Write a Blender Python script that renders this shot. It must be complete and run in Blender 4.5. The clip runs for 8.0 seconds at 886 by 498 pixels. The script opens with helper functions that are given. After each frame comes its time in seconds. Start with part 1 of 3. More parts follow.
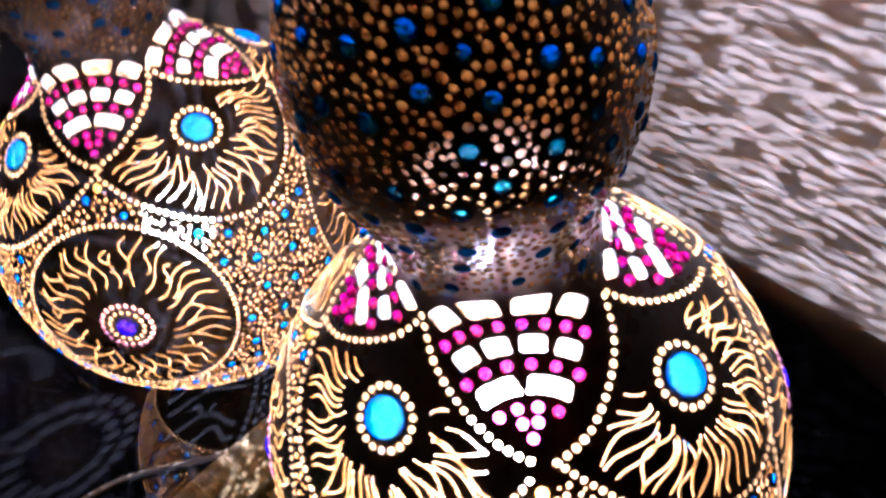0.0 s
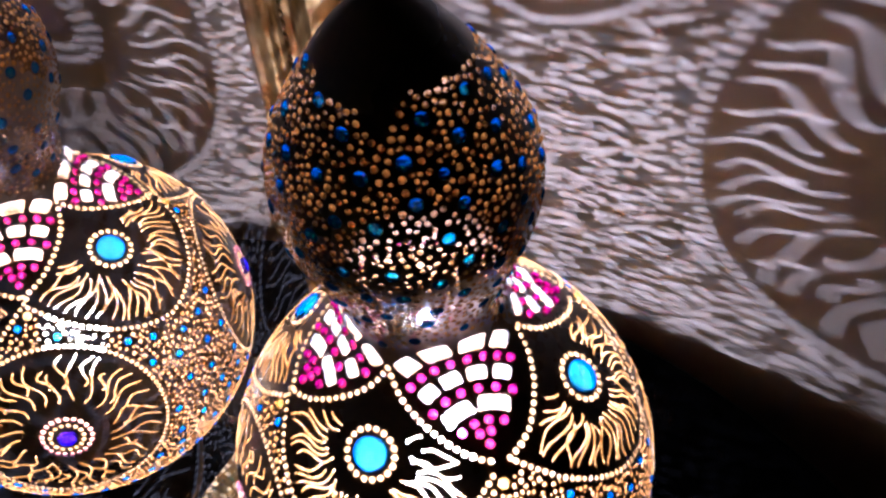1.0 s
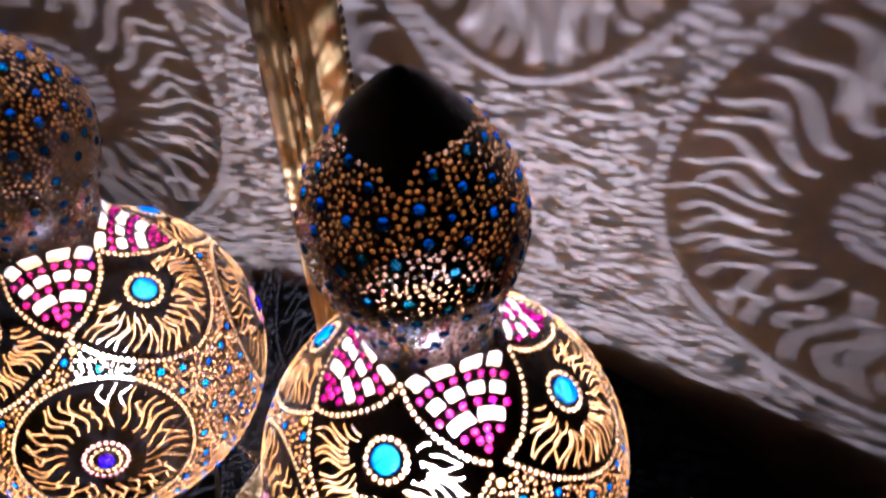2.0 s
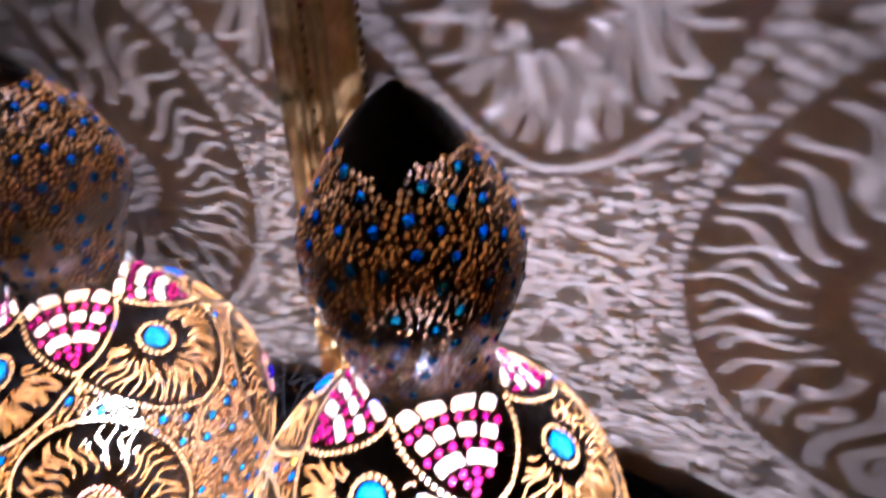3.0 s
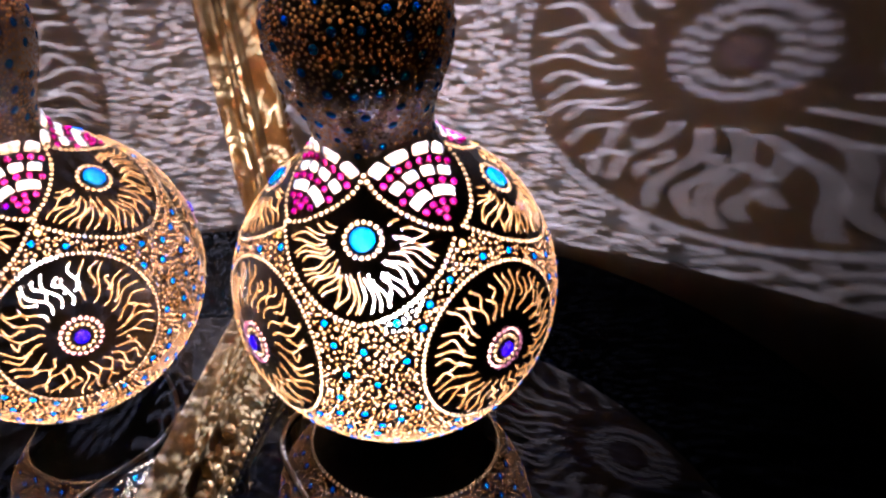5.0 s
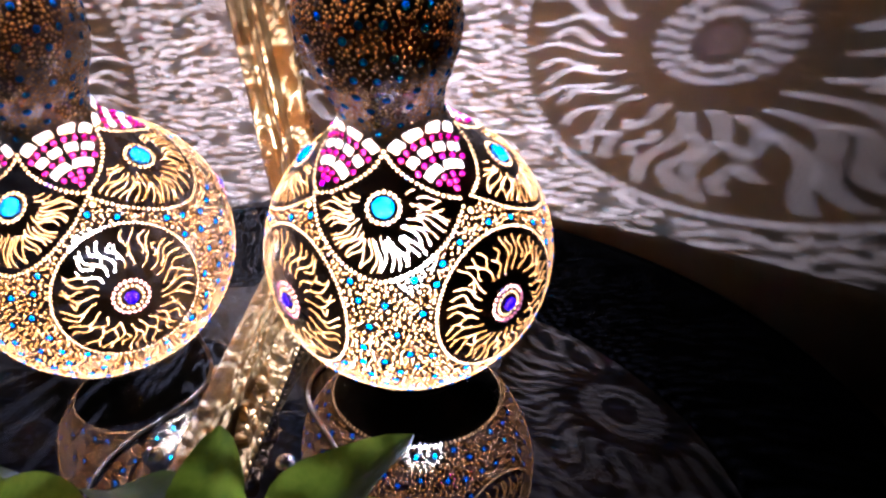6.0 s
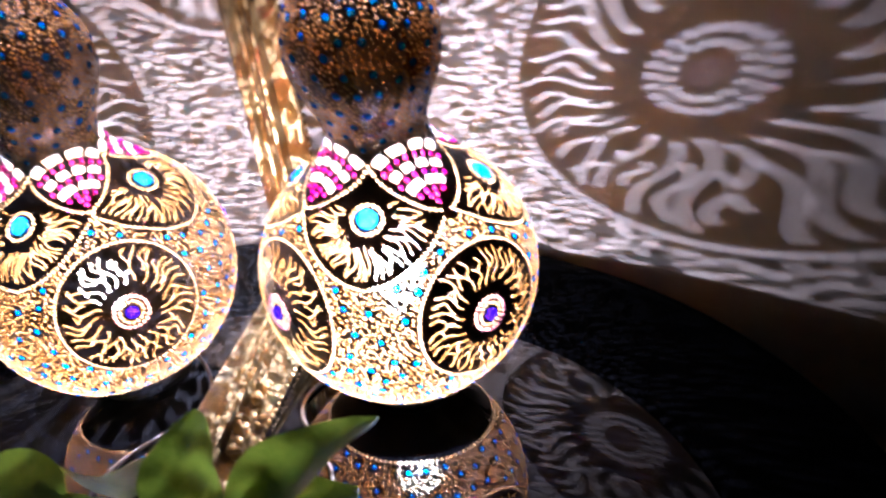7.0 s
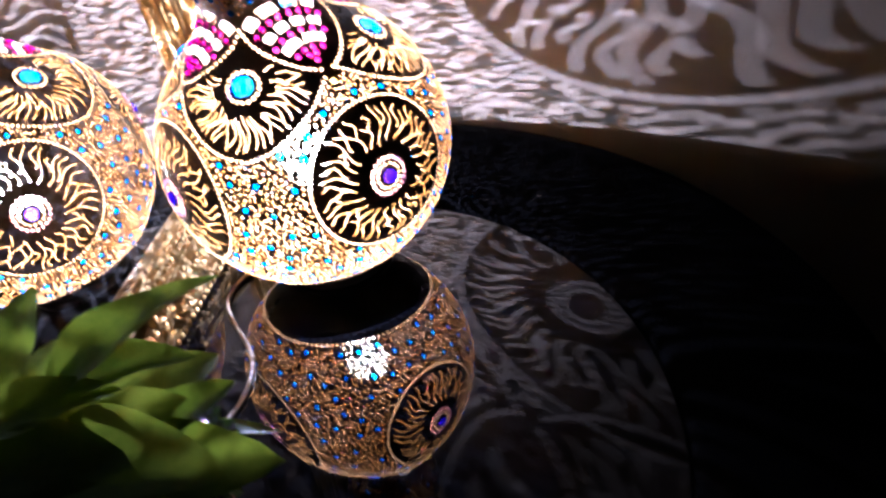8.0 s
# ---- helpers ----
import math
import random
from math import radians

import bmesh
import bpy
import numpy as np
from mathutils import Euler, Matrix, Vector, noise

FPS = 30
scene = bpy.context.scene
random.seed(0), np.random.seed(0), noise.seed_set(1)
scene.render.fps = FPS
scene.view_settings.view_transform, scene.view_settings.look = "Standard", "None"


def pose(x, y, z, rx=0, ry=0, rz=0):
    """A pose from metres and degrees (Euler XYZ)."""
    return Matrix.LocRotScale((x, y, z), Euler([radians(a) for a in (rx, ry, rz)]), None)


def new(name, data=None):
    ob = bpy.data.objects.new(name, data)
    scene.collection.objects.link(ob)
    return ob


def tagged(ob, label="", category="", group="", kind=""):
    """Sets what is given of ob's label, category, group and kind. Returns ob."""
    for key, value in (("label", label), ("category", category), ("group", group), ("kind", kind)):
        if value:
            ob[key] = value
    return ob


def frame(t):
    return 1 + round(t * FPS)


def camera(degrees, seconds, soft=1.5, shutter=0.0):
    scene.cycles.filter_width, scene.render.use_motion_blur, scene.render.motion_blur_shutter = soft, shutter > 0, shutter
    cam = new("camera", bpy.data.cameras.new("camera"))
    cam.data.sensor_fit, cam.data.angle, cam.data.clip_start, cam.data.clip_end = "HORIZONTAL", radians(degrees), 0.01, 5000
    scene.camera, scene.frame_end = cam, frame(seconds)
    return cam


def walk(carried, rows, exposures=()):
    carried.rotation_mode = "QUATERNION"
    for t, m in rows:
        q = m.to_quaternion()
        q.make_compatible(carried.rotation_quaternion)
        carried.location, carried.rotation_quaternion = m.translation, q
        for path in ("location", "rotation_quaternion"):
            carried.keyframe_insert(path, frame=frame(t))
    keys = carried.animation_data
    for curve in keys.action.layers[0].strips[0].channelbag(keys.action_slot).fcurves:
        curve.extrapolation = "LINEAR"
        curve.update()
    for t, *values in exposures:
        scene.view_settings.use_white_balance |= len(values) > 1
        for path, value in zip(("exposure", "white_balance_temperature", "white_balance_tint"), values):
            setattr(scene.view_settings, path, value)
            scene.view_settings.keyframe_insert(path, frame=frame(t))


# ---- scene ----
cam = camera(51.4, 8.0, soft=2.5, shutter=0.6)
METRES, TILT, LEAN, TURN = 0.6, -44.844, 5.615, -47.3
START = (-0.1373, -0.1312, 1.1091)  # the first eye, from the lamp's axis; the table top is at z = 0.75
ROWS = [
    (0.0, 0.0, 0.0, 0.0, 0.0, 0.0, -0.0),
    (0.5, -0.0605, -0.0782, 0.0019, -7.77, 1.55, 6.15),
    (1.0, -0.1085, -0.1102, 0.0096, -15.0, 2.47, 9.57),
    (1.5, -0.1413, -0.156, 0.0158, -16.36, 1.75, 11.49),
    (1.7, -0.1483, -0.1795, 0.0189, -16.41, 2.22, 11.36),
    (2.8, -0.1374, -0.1986, -0.0619, -15.65, 15.26, 7.84),
    (3.0, -0.1275, -0.1932, -0.0859, -13.7, 15.53, 7.35),
    (3.2, -0.1318, -0.1985, -0.1065, -12.9, 13.5, 6.7),
    (3.5, -0.1242, -0.1973, -0.1428, -11.25, 11.94, 7.41),
    (4.0, -0.1569, -0.174, -0.1755, -16.64, 9.57, 13.2),
    (4.5, -0.2622, -0.1698, -0.1795, -24.06, 8.23, 18.89),
    (4.7, -0.2935, -0.1838, -0.1801, -26.17, 7.74, 20.22),
    (5.8, -0.3753, -0.2793, -0.2014, -27.31, 6.47, 21.77),
    (6.0, -0.3861, -0.2919, -0.2085, -27.24, 6.17, 21.53),
    (6.5, -0.3865, -0.3278, -0.2301, -26.16, 7.53, 20.66),
    (7.0, -0.375, -0.3235, -0.2806, -24.82, 11.44, 21.57),
    (7.5, -0.3167, -0.2961, -0.3345, -23.32, 9.14, 27.25),
    (8.0, -0.256, -0.3108, -0.3758, -20.71, 8.18, 26.57),
]
walk(cam, [(t, pose(*START, TILT, LEAN, TURN) @ pose(METRES * x, METRES * y, METRES * z, 90 + pitch, roll, yaw)) for t, x, y, z, yaw, pitch, roll in ROWS],
     exposures=[(0.0, 0.55, 6100, 10), (1.0, 0.4, 6100, 10), (1.7, 0.38, 6100, 10), (3.0, 0.68, 6100, 10), (3.5, 0.64, 6100, 10), (4.0, 0.46, 6100, 10), (4.7, 0.34, 6100, 10), (5.8, 1.08, 6100, 10), (6.5, 1.68, 6100, 10), (7.0, 1.68, 6100, 10), (7.5, 1.62, 6100, 10), (8.0, 1.58, 6100, 10)])

# ---- world and light ----
TABLE = 0.75                      # height of the table top
BULB = Vector((-0.006, -0.006, TABLE + 0.084))
night = bpy.data.worlds.new("night")
scene.world = night
night.use_nodes = True
night.node_tree.nodes["Background"].inputs["Color"].default_value = (0.9, 0.95, 1.0, 1)
night.node_tree.nodes["Background"].inputs["Strength"].default_value = 0.012


# ---- materials ----
def material(name):
    m = bpy.data.materials.new(name)
    m.use_nodes = True
    t = m.node_tree
    t.nodes.clear()
    return m, t, t.nodes.new("ShaderNodeOutputMaterial")


def node(t, kind, inputs=None, operation="", data_type="", attribute_name=""):
    n = t.nodes.new(kind)
    if operation:
        n.operation = operation
    if data_type:
        n.data_type = data_type
    if attribute_name:
        n.attribute_name = attribute_name
    for k, v in (inputs or {}).items():
        if isinstance(v, bpy.types.NodeSocket):
            t.links.new(v, n.inputs[k])
        else:
            n.inputs[k].default_value = v
    return n


def ramp(t, fac, stops):
    r = t.nodes.new("ShaderNodeValToRGB")
    t.links.new(fac, r.inputs["Fac"])
    while len(r.color_ramp.elements) < len(stops):
        r.color_ramp.elements.new(0.5)
    for e, (p, c) in zip(r.color_ramp.elements, stops):
        e.position, e.color = p, (*c, 1)
    return r.outputs["Color"]


def noise_of(t, scale, detail=4.0, rough=0.55, stretch=None):
    co = node(t, "ShaderNodeTexCoord").outputs["Object"]
    if stretch:
        co = node(t, "ShaderNodeMapping", {"Vector": co, "Scale": stretch}).outputs["Vector"]
    return node(t, "ShaderNodeTexNoise", {"Vector": co, "Scale": scale, "Detail": detail, "Roughness": rough}).outputs["Fac"]


def surface(name, dark, light, scale, rough=(0.4, 0.6), metal=0.0, bump=0.2, fine=6.0, stretch=None, coat=0.0, depth=0.001, spec=0.5):
    """A plain surface with a colour that varies at two scales, a varying gloss and a fine relief."""
    m, t, out = material(name)
    big, small = noise_of(t, scale, stretch=stretch), noise_of(t, scale * fine, 6.0, stretch=stretch)
    both = node(t, "ShaderNodeMix", {"Factor": 0.4, "A": big, "B": small}).outputs["Result"]
    colour = ramp(t, both, [(0.3, dark), (0.7, light)])
    gloss = node(t, "ShaderNodeMapRange", {"Value": small, "From Min": 0.3, "From Max": 0.7, "To Min": rough[0], "To Max": rough[1]}).outputs["Result"]
    relief = node(t, "ShaderNodeBump", {"Height": both, "Strength": bump, "Distance": depth}).outputs["Normal"]
    b = node(t, "ShaderNodeBsdfPrincipled", {"Base Color": colour, "Roughness": gloss, "Metallic": metal, "Normal": relief, "Coat Weight": coat, "Coat Roughness": 0.08, "Specular IOR Level": spec})
    t.links.new(b.outputs["BSDF"], out.inputs["Surface"])
    return m


def glowing_through(name, tint, scatter, ahead, clear, gloss=0.25, bleach=0.55):
    """Thin stuff in an opening of the shell: it scatters the lamp's light, blurs part of it straight on and lets a part pass."""
    m, t, out = material(name)
    grain = noise_of(t, 900.0, 3.0)
    vary = node(t, "ShaderNodeMapRange", {"Value": node(t, "ShaderNodeObjectInfo").outputs["Random"], "To Min": 0.75, "To Max": 1.1}).outputs["Result"]
    grained = node(t, "ShaderNodeMapRange", {"Value": grain, "From Min": 0.3, "From Max": 0.7, "To Min": 0.85, "To Max": 1.0}).outputs["Result"]
    amount = node(t, "ShaderNodeMath", {0: vary, 1: grained}, operation="MULTIPLY").outputs["Value"]
    colour = node(t, "ShaderNodeMix", {"Factor": amount, "A": (0, 0, 0, 1), "B": (*tint, 1)}, data_type="RGBA").outputs["Result"]
    dim = node(t, "ShaderNodeMix", {"Factor": amount, "A": (0, 0, 0, 1), "B": (*[0.070 * c ** 1.5 for c in tint], 1)}, data_type="RGBA").outputs["Result"]
    soft = node(t, "ShaderNodeBsdfTranslucent", {"Color": dim})
    skin = node(t, "ShaderNodeBsdfPrincipled", {"Base Color": colour, "Roughness": gloss})
    on = node(t, "ShaderNodeBsdfRefraction", {"Color": (*[c ** bleach for c in tint], 1), "Roughness": 0.24, "IOR": 1.02})
    thru = node(t, "ShaderNodeBsdfTransparent", {"Color": (*[c ** (0.1 * bleach) for c in tint], 1)})
    a = node(t, "ShaderNodeMixShader", {0: scatter, 1: skin.outputs[0], 2: soft.outputs[0]})
    b = node(t, "ShaderNodeMixShader", {0: ahead, 1: a.outputs[0], 2: on.outputs[0]})
    c = node(t, "ShaderNodeMixShader", {0: clear, 1: b.outputs[0], 2: thru.outputs[0]})
    t.links.new(c.outputs[0], out.inputs["Surface"])
    return m


def shell_material(name, dark, light, rough, coat):
    """Gourd skin or flesh; the attribute says where it is carved open."""
    m, t, out = material(name)
    big, small = noise_of(t, 25.0), noise_of(t, 260.0, 6.0)
    both = node(t, "ShaderNodeMix", {"Factor": 0.45, "A": big, "B": small}).outputs["Result"]
    colour = ramp(t, both, [(0.3, dark), (0.7, light)])
    relief = node(t, "ShaderNodeBump", {"Height": both, "Strength": 0.12, "Distance": 0.0006}).outputs["Normal"]
    gloss = node(t, "ShaderNodeMapRange", {"Value": big, "From Min": 0.3, "From Max": 0.7, "To Min": rough, "To Max": rough + 0.14}).outputs["Result"]
    skin = node(t, "ShaderNodeBsdfPrincipled", {"Base Color": colour, "Roughness": gloss, "Normal": relief, "Coat Weight": coat, "Coat Roughness": 0.06})
    carved = node(t, "ShaderNodeMath", {0: node(t, "ShaderNodeAttribute", attribute_name="carved").outputs["Fac"], 1: 0.0}, operation="GREATER_THAN").outputs["Value"]
    mix = node(t, "ShaderNodeMixShader", {0: carved, 1: skin.outputs[0], 2: node(t, "ShaderNodeBsdfTransparent").outputs[0]})
    t.links.new(mix.outputs[0], out.inputs["Surface"])
    return m


def lamp_material(name, colour, strength):
    m, t, out = material(name)
    e = node(t, "ShaderNodeEmission", {"Color": (*colour, 1), "Strength": strength})
    t.links.new(e.outputs[0], out.inputs["Surface"])
    return m


def leaf_material():
    m, t, out = material("green_leaf")
    big, small = noise_of(t, 30.0), noise_of(t, 300.0, 5.0)
    both = node(t, "ShaderNodeMix", {"Factor": 0.4, "A": big, "B": small}).outputs["Result"]
    rnd = node(t, "ShaderNodeObjectInfo").outputs["Random"]
    v = node(t, "ShaderNodeMath", {0: both, 1: node(t, "ShaderNodeMath", {0: rnd, 1: 0.25}, operation="MULTIPLY").outputs[0]}, operation="ADD").outputs[0]
    colour = ramp(t, v, [(0.3, (0.032, 0.080, 0.010)), (0.6, (0.075, 0.150, 0.016)), (0.85, (0.14, 0.21, 0.03))])
    relief = node(t, "ShaderNodeBump", {"Height": small, "Strength": 0.25, "Distance": 0.0008}).outputs["Normal"]
    b = node(t, "ShaderNodeBsdfPrincipled", {"Base Color": colour, "Roughness": 0.52, "Specular IOR Level": 0.3, "Normal": relief})
    tr = node(t, "ShaderNodeBsdfTranslucent", {"Color": ramp(t, v, [(0.3, (0.15, 0.25, 0.012)), (0.8, (0.38, 0.44, 0.05))])})
    mix = node(t, "ShaderNodeMixShader", {0: 0.45, 1: b.outputs[0], 2: tr.outputs[0]})
    t.links.new(mix.outputs[0], out.inputs["Surface"])
    return m


def wall_material():
    m, t, out = material("painted_plaster")
    big, small = noise_of(t, 2.5, 5.0), noise_of(t, 220.0, 5.0)
    colour = ramp(t, big, [(0.3, (0.50, 0.375, 0.250)), (0.7, (0.58, 0.455, 0.33))])
    relief = node(t, "ShaderNodeBump", {"Height": small, "Strength": 0.35, "Distance": 0.0012}).outputs["Normal"]
    b = node(t, "ShaderNodeBsdfPrincipled", {"Base Color": colour, "Roughness": 0.85, "Normal": relief})
    t.links.new(b.outputs["BSDF"], out.inputs["Surface"])
    return m


SHELL = shell_material("varnished_gourd", (0.044, 0.020, 0.006), (0.135, 0.066, 0.021), 0.20, 0.3)
LINING = shell_material("dry_gourd_flesh", (0.15, 0.068, 0.020), (0.27, 0.135, 0.046), 0.8, 0.0)
DOT = glowing_through("amber_dot", (1.0, 0.50, 0.15), 0.68, 0.13, 0.25)
BEAD = glowing_through("cream_bead", (1.0, 0.64, 0.30), 0.75, 0.24, 0.18)
STROKE = glowing_through("carved_line", (1.0, 0.54, 0.18), 0.70, 0.15, 0.19)
TILE = glowing_through("ivory_tile", (1.0, 0.92, 0.78), 0.92, 0.40, 0.06)
PINK = glowing_through("magenta_gem", (0.78, 0.012, 0.33), 0.6, 0.34, 0.02, 0.08, 0.7)
ROSE = glowing_through("rose_bead", (1.0, 0.42, 0.48), 0.8, 0.62, 0.15, 0.2, 0.35)
BLUE = glowing_through("blue_gem", (0.002, 0.30, 0.86), 0.75, 0.30, 0.015, 0.06, 0.8)
VIOLET = glowing_through("violet_gem", (0.05, 0.008, 0.62), 0.6, 0.12, 0.01, 0.06, 0.9)
YELLOW = glowing_through("yellow_bead", (1.0, 0.66, 0.12), 0.8, 0.55, 0.15, 0.25, 0.5)
FILAMENT = lamp_material("hot_filament", (0.86, 0.98, 1.72), 122000.0)


def envelope_material():
    m, t, out = material("bulb_glass")
    e = node(t, "ShaderNodeEmission", {"Color": (0.95, 0.98, 1.1, 1), "Strength": 40.0})
    add = node(t, "ShaderNodeAddShader", {0: e.outputs[0], 1: node(t, "ShaderNodeBsdfTransparent").outputs[0]})
    t.links.new(add.outputs[0], out.inputs["Surface"])
    return m


ENVELOPE = envelope_material()
WALL = wall_material()
# very dark brown, so the surrounding walls and ceiling bounce little lamp light
BACKWALL = surface("darkened_plaster", (0.055, 0.038, 0.024), (0.085, 0.060, 0.040), 3.0, (0.8, 0.95))
FLOOR = surface("dark_floor", (0.03, 0.022, 0.016), (0.06, 0.045, 0.03), 3.0, (0.4, 0.6), stretch=(1, 8, 1))
GILT = surface("worn_gilding", (0.20, 0.11, 0.03), (0.62, 0.39, 0.14), 60.0, (0.34, 0.55), 0.85, 0.25, stretch=(1, 1, 0.5))
GILTWORN = surface("rubbed_silver_gilding", (0.07, 0.042, 0.015), (0.46, 0.31, 0.12), 120.0, (0.42, 0.7), 0.8, 1.0, stretch=(1, 1, 0.4), depth=0.003)
GILTDARK = surface("tarnished_gilding", (0.10, 0.055, 0.018), (0.42, 0.26, 0.09), 120.0, (0.3, 0.5), 0.85, 0.5)
BLACKBASE = surface("black_lacquer", (0.006, 0.005, 0.005), (0.014, 0.012, 0.011), 40.0, (0.25, 0.45))
BLACKGLASS = surface("black_glass", (0.0008, 0.0008, 0.001), (0.002, 0.002, 0.0025), 30.0, (0.012, 0.03), 0.0, 0.01, spec=0.8)
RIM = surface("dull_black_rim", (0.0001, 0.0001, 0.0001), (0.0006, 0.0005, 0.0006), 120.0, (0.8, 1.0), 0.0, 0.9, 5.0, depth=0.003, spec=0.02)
LEAF = leaf_material()
STEM = surface("green_stem", (0.06, 0.09, 0.02), (0.12, 0.15, 0.04), 60.0)
TERRACOTTA = surface("terracotta", (0.30, 0.11, 0.045), (0.42, 0.18, 0.08), 40.0, (0.7, 0.9))
SOIL = surface("soil", (0.015, 0.010, 0.007), (0.05, 0.035, 0.022), 150.0, (0.9, 1.0), 0.0, 1.0)
CORD = surface("brown_cord", (0.10, 0.07, 0.04), (0.20, 0.14, 0.08), 200.0, (0.4, 0.6))
SILVER = surface("silver_foil", (0.55, 0.55, 0.56), (0.85, 0.85, 0.86), 90.0, (0.08, 0.25), 0.95, 0.5)


def mirror_material():
    m, t, out = material("mirror_silver")
    dust = noise_of(t, 60.0, 6.0)
    r = node(t, "ShaderNodeMapRange", {"Value": dust, "From Min": 0.4, "From Max": 0.8, "To Min": 0.0, "To Max": 0.02}).outputs["Result"]
    glossy = node(t, "ShaderNodeBsdfAnisotropic", {"Color": (0.86, 0.84, 0.80, 1), "Roughness": r})
    film = node(t, "ShaderNodeBsdfDiffuse", {"Color": (0.5, 0.45, 0.4, 1)})
    mix = node(t, "ShaderNodeMixShader", {0: 0.03, 1: glossy.outputs[0], 2: film.outputs[0]})
    t.links.new(mix.outputs[0], out.inputs["Surface"])
    return m


MIRROR = mirror_material()


# ---- mesh helpers ----
def mesh_of(name, verts, faces, mat, smooth=True):
    me = bpy.data.meshes.new(name)
    me.from_pydata(verts, [], faces)
    me.materials.append(mat)
    if smooth:
        me.polygons.foreach_set("use_smooth", [True] * len(me.polygons))
    me.update()
    return me


def part(name, me, parent, label="", at=None):
    """A mesh as one object under a thing or a part."""
    ob = new(name, me)
    ob.parent = parent
    if at is not None:
        ob.matrix_basis = at
    if label:
        tagged(ob, label)
    return ob


def empty(name, at, label, category, group="", kind=""):
    ob = new(name)
    ob.empty_display_size = 0.02
    ob.matrix_basis = at
    return tagged(ob, label, category, group, kind)


def lathe(name, profile, mat, n=64, smooth=True):
    """Turns a profile of (radius, height) round the z axis."""
    verts, faces = [], []
    for r, z in profile:
        for k in range(n):
            a = 2 * math.pi * k / n
            verts.append((r * math.cos(a), r * math.sin(a), z))
    for i in range(len(profile) - 1):
        for k in range(n):
            faces.append((i * n + k, i * n + (k + 1) % n, (i + 1) * n + (k + 1) % n, (i + 1) * n + k))
    return mesh_of(name, verts, faces, mat, smooth)


def slab(name, lo, hi, mat):
    (x0, y0, z0), (x1, y1, z1) = lo, hi
    v = [(x, y, z) for z in (z0, z1) for y in (y0, y1) for x in (x0, x1)]
    f = [(0, 2, 3, 1), (4, 5, 7, 6), (0, 1, 5, 4), (2, 6, 7, 3), (0, 4, 6, 2), (1, 3, 7, 5)]
    return mesh_of(name, v, f, mat, False)


# ---- room ----
WALLX = 0.205
for name, lo, hi, mat, label in (
    ("wall_east", (WALLX, -1.5, 0), (WALLX + 0.12, 0.42, 2.5), WALL, "beige plaster wall with the lamp's lace of light on it"),
    # added to close the room; their dark colour holds the bounced light down
    ("wall_north", (-1.5, 0.30, 0), (WALLX, 0.42, 2.5), BACKWALL, "plaster wall behind the mirror, darkened to cut bounced light"),
    ("wall_west", (-1.62, -1.5, 0), (-1.5, 0.42, 2.5), BACKWALL, "unseen plaster wall, darkened to cut bounced light"),
    ("wall_south", (-1.62, -1.62, 0), (WALLX + 0.12, -1.5, 2.5), BACKWALL, "unseen plaster wall, darkened to cut bounced light"),
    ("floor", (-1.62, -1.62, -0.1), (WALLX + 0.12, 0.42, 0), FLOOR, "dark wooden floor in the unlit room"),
    ("ceiling", (-1.62, -1.62, 2.5), (WALLX + 0.12, 0.42, 2.6), BACKWALL, "unseen plaster ceiling of the dark room, darkened to cut bounced light"),
):
    tagged(new(name, slab(name, lo, hi, mat)), label, name.split("_")[0], kind="structure")

# ---- round table ----
TABLE_AT = Vector((-0.182, 0.0325, 0))
table = empty("round_table", Matrix.Translation(TABLE_AT), "round black glass table with a dull dark rim", "table")
part("glass_top", lathe("glass_top", [(0, TABLE), (0.12, TABLE), (0.253, TABLE), (0.255, TABLE - 0.001), (0.255, TABLE - 0.01), (0, TABLE - 0.01)], BLACKGLASS, 160), table, "glossy black glass top")
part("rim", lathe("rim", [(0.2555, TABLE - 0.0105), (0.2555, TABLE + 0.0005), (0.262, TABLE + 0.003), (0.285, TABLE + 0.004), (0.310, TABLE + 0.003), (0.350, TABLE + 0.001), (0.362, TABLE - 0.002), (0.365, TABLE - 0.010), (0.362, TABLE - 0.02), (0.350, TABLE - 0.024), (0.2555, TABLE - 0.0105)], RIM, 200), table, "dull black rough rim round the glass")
part("pedestal", lathe("pedestal", [(0, TABLE - 0.0125), (0.08, TABLE - 0.0125), (0.05, TABLE - 0.06), (0.03, TABLE - 0.12), (0.03, 0.12), (0.05, 0.06), (0.16, 0.025), (0.18, 0.012), (0.18, 0.0), (0, 0)], BLACKBASE, 48), table)

# ---- gourd lamp: the form ----
RAD, MIDZ, HIGH = 0.0875, 0.088, 0.085     # the lower bulb: radius, height of its middle, half its height
curve = [(RAD * math.cos(radians(l)), MIDZ + HIGH * math.sin(radians(l))) for l in np.linspace(-90, 52, 143)]
neck = [curve[-1], (0.0425, 0.1650), (0.0345, 0.1730), (0.0308, 0.1810), (0.0300, 0.1880), (0.0315, 0.1960), (0.0355, 0.2060), (0.0397, 0.2155), (0.0428, 0.2255),
        (0.0440, 0.2360), (0.0434, 0.2465), (0.0408, 0.2565), (0.0364, 0.2660), (0.0310, 0.2755), (0.0252, 0.2850), (0.0193, 0.2938), (0.0132, 0.3015), (0.0072, 0.3078), (0.0026, 0.3112), (0.0, 0.3120)]
for i in range(len(neck) - 1):              # a smooth line through the neck's points
    p0, p1, p2, p3 = (Vector(neck[max(0, min(len(neck) - 1, j))]) for j in (i - 1, i, i + 1, i + 2))
    if i == 0:
        p0 = Vector(curve[-4])
    for f in np.linspace(0, 1, 13)[1:]:
        q = 0.5 * ((2 * p1) + (p2 - p0) * f + (2 * p0 - 5 * p1 + 4 * p2 - p3) * f * f + (3 * p1 - p0 - 3 * p2 + p3) * f ** 3)
        curve.append((max(0.0, q[0]), q[1]))
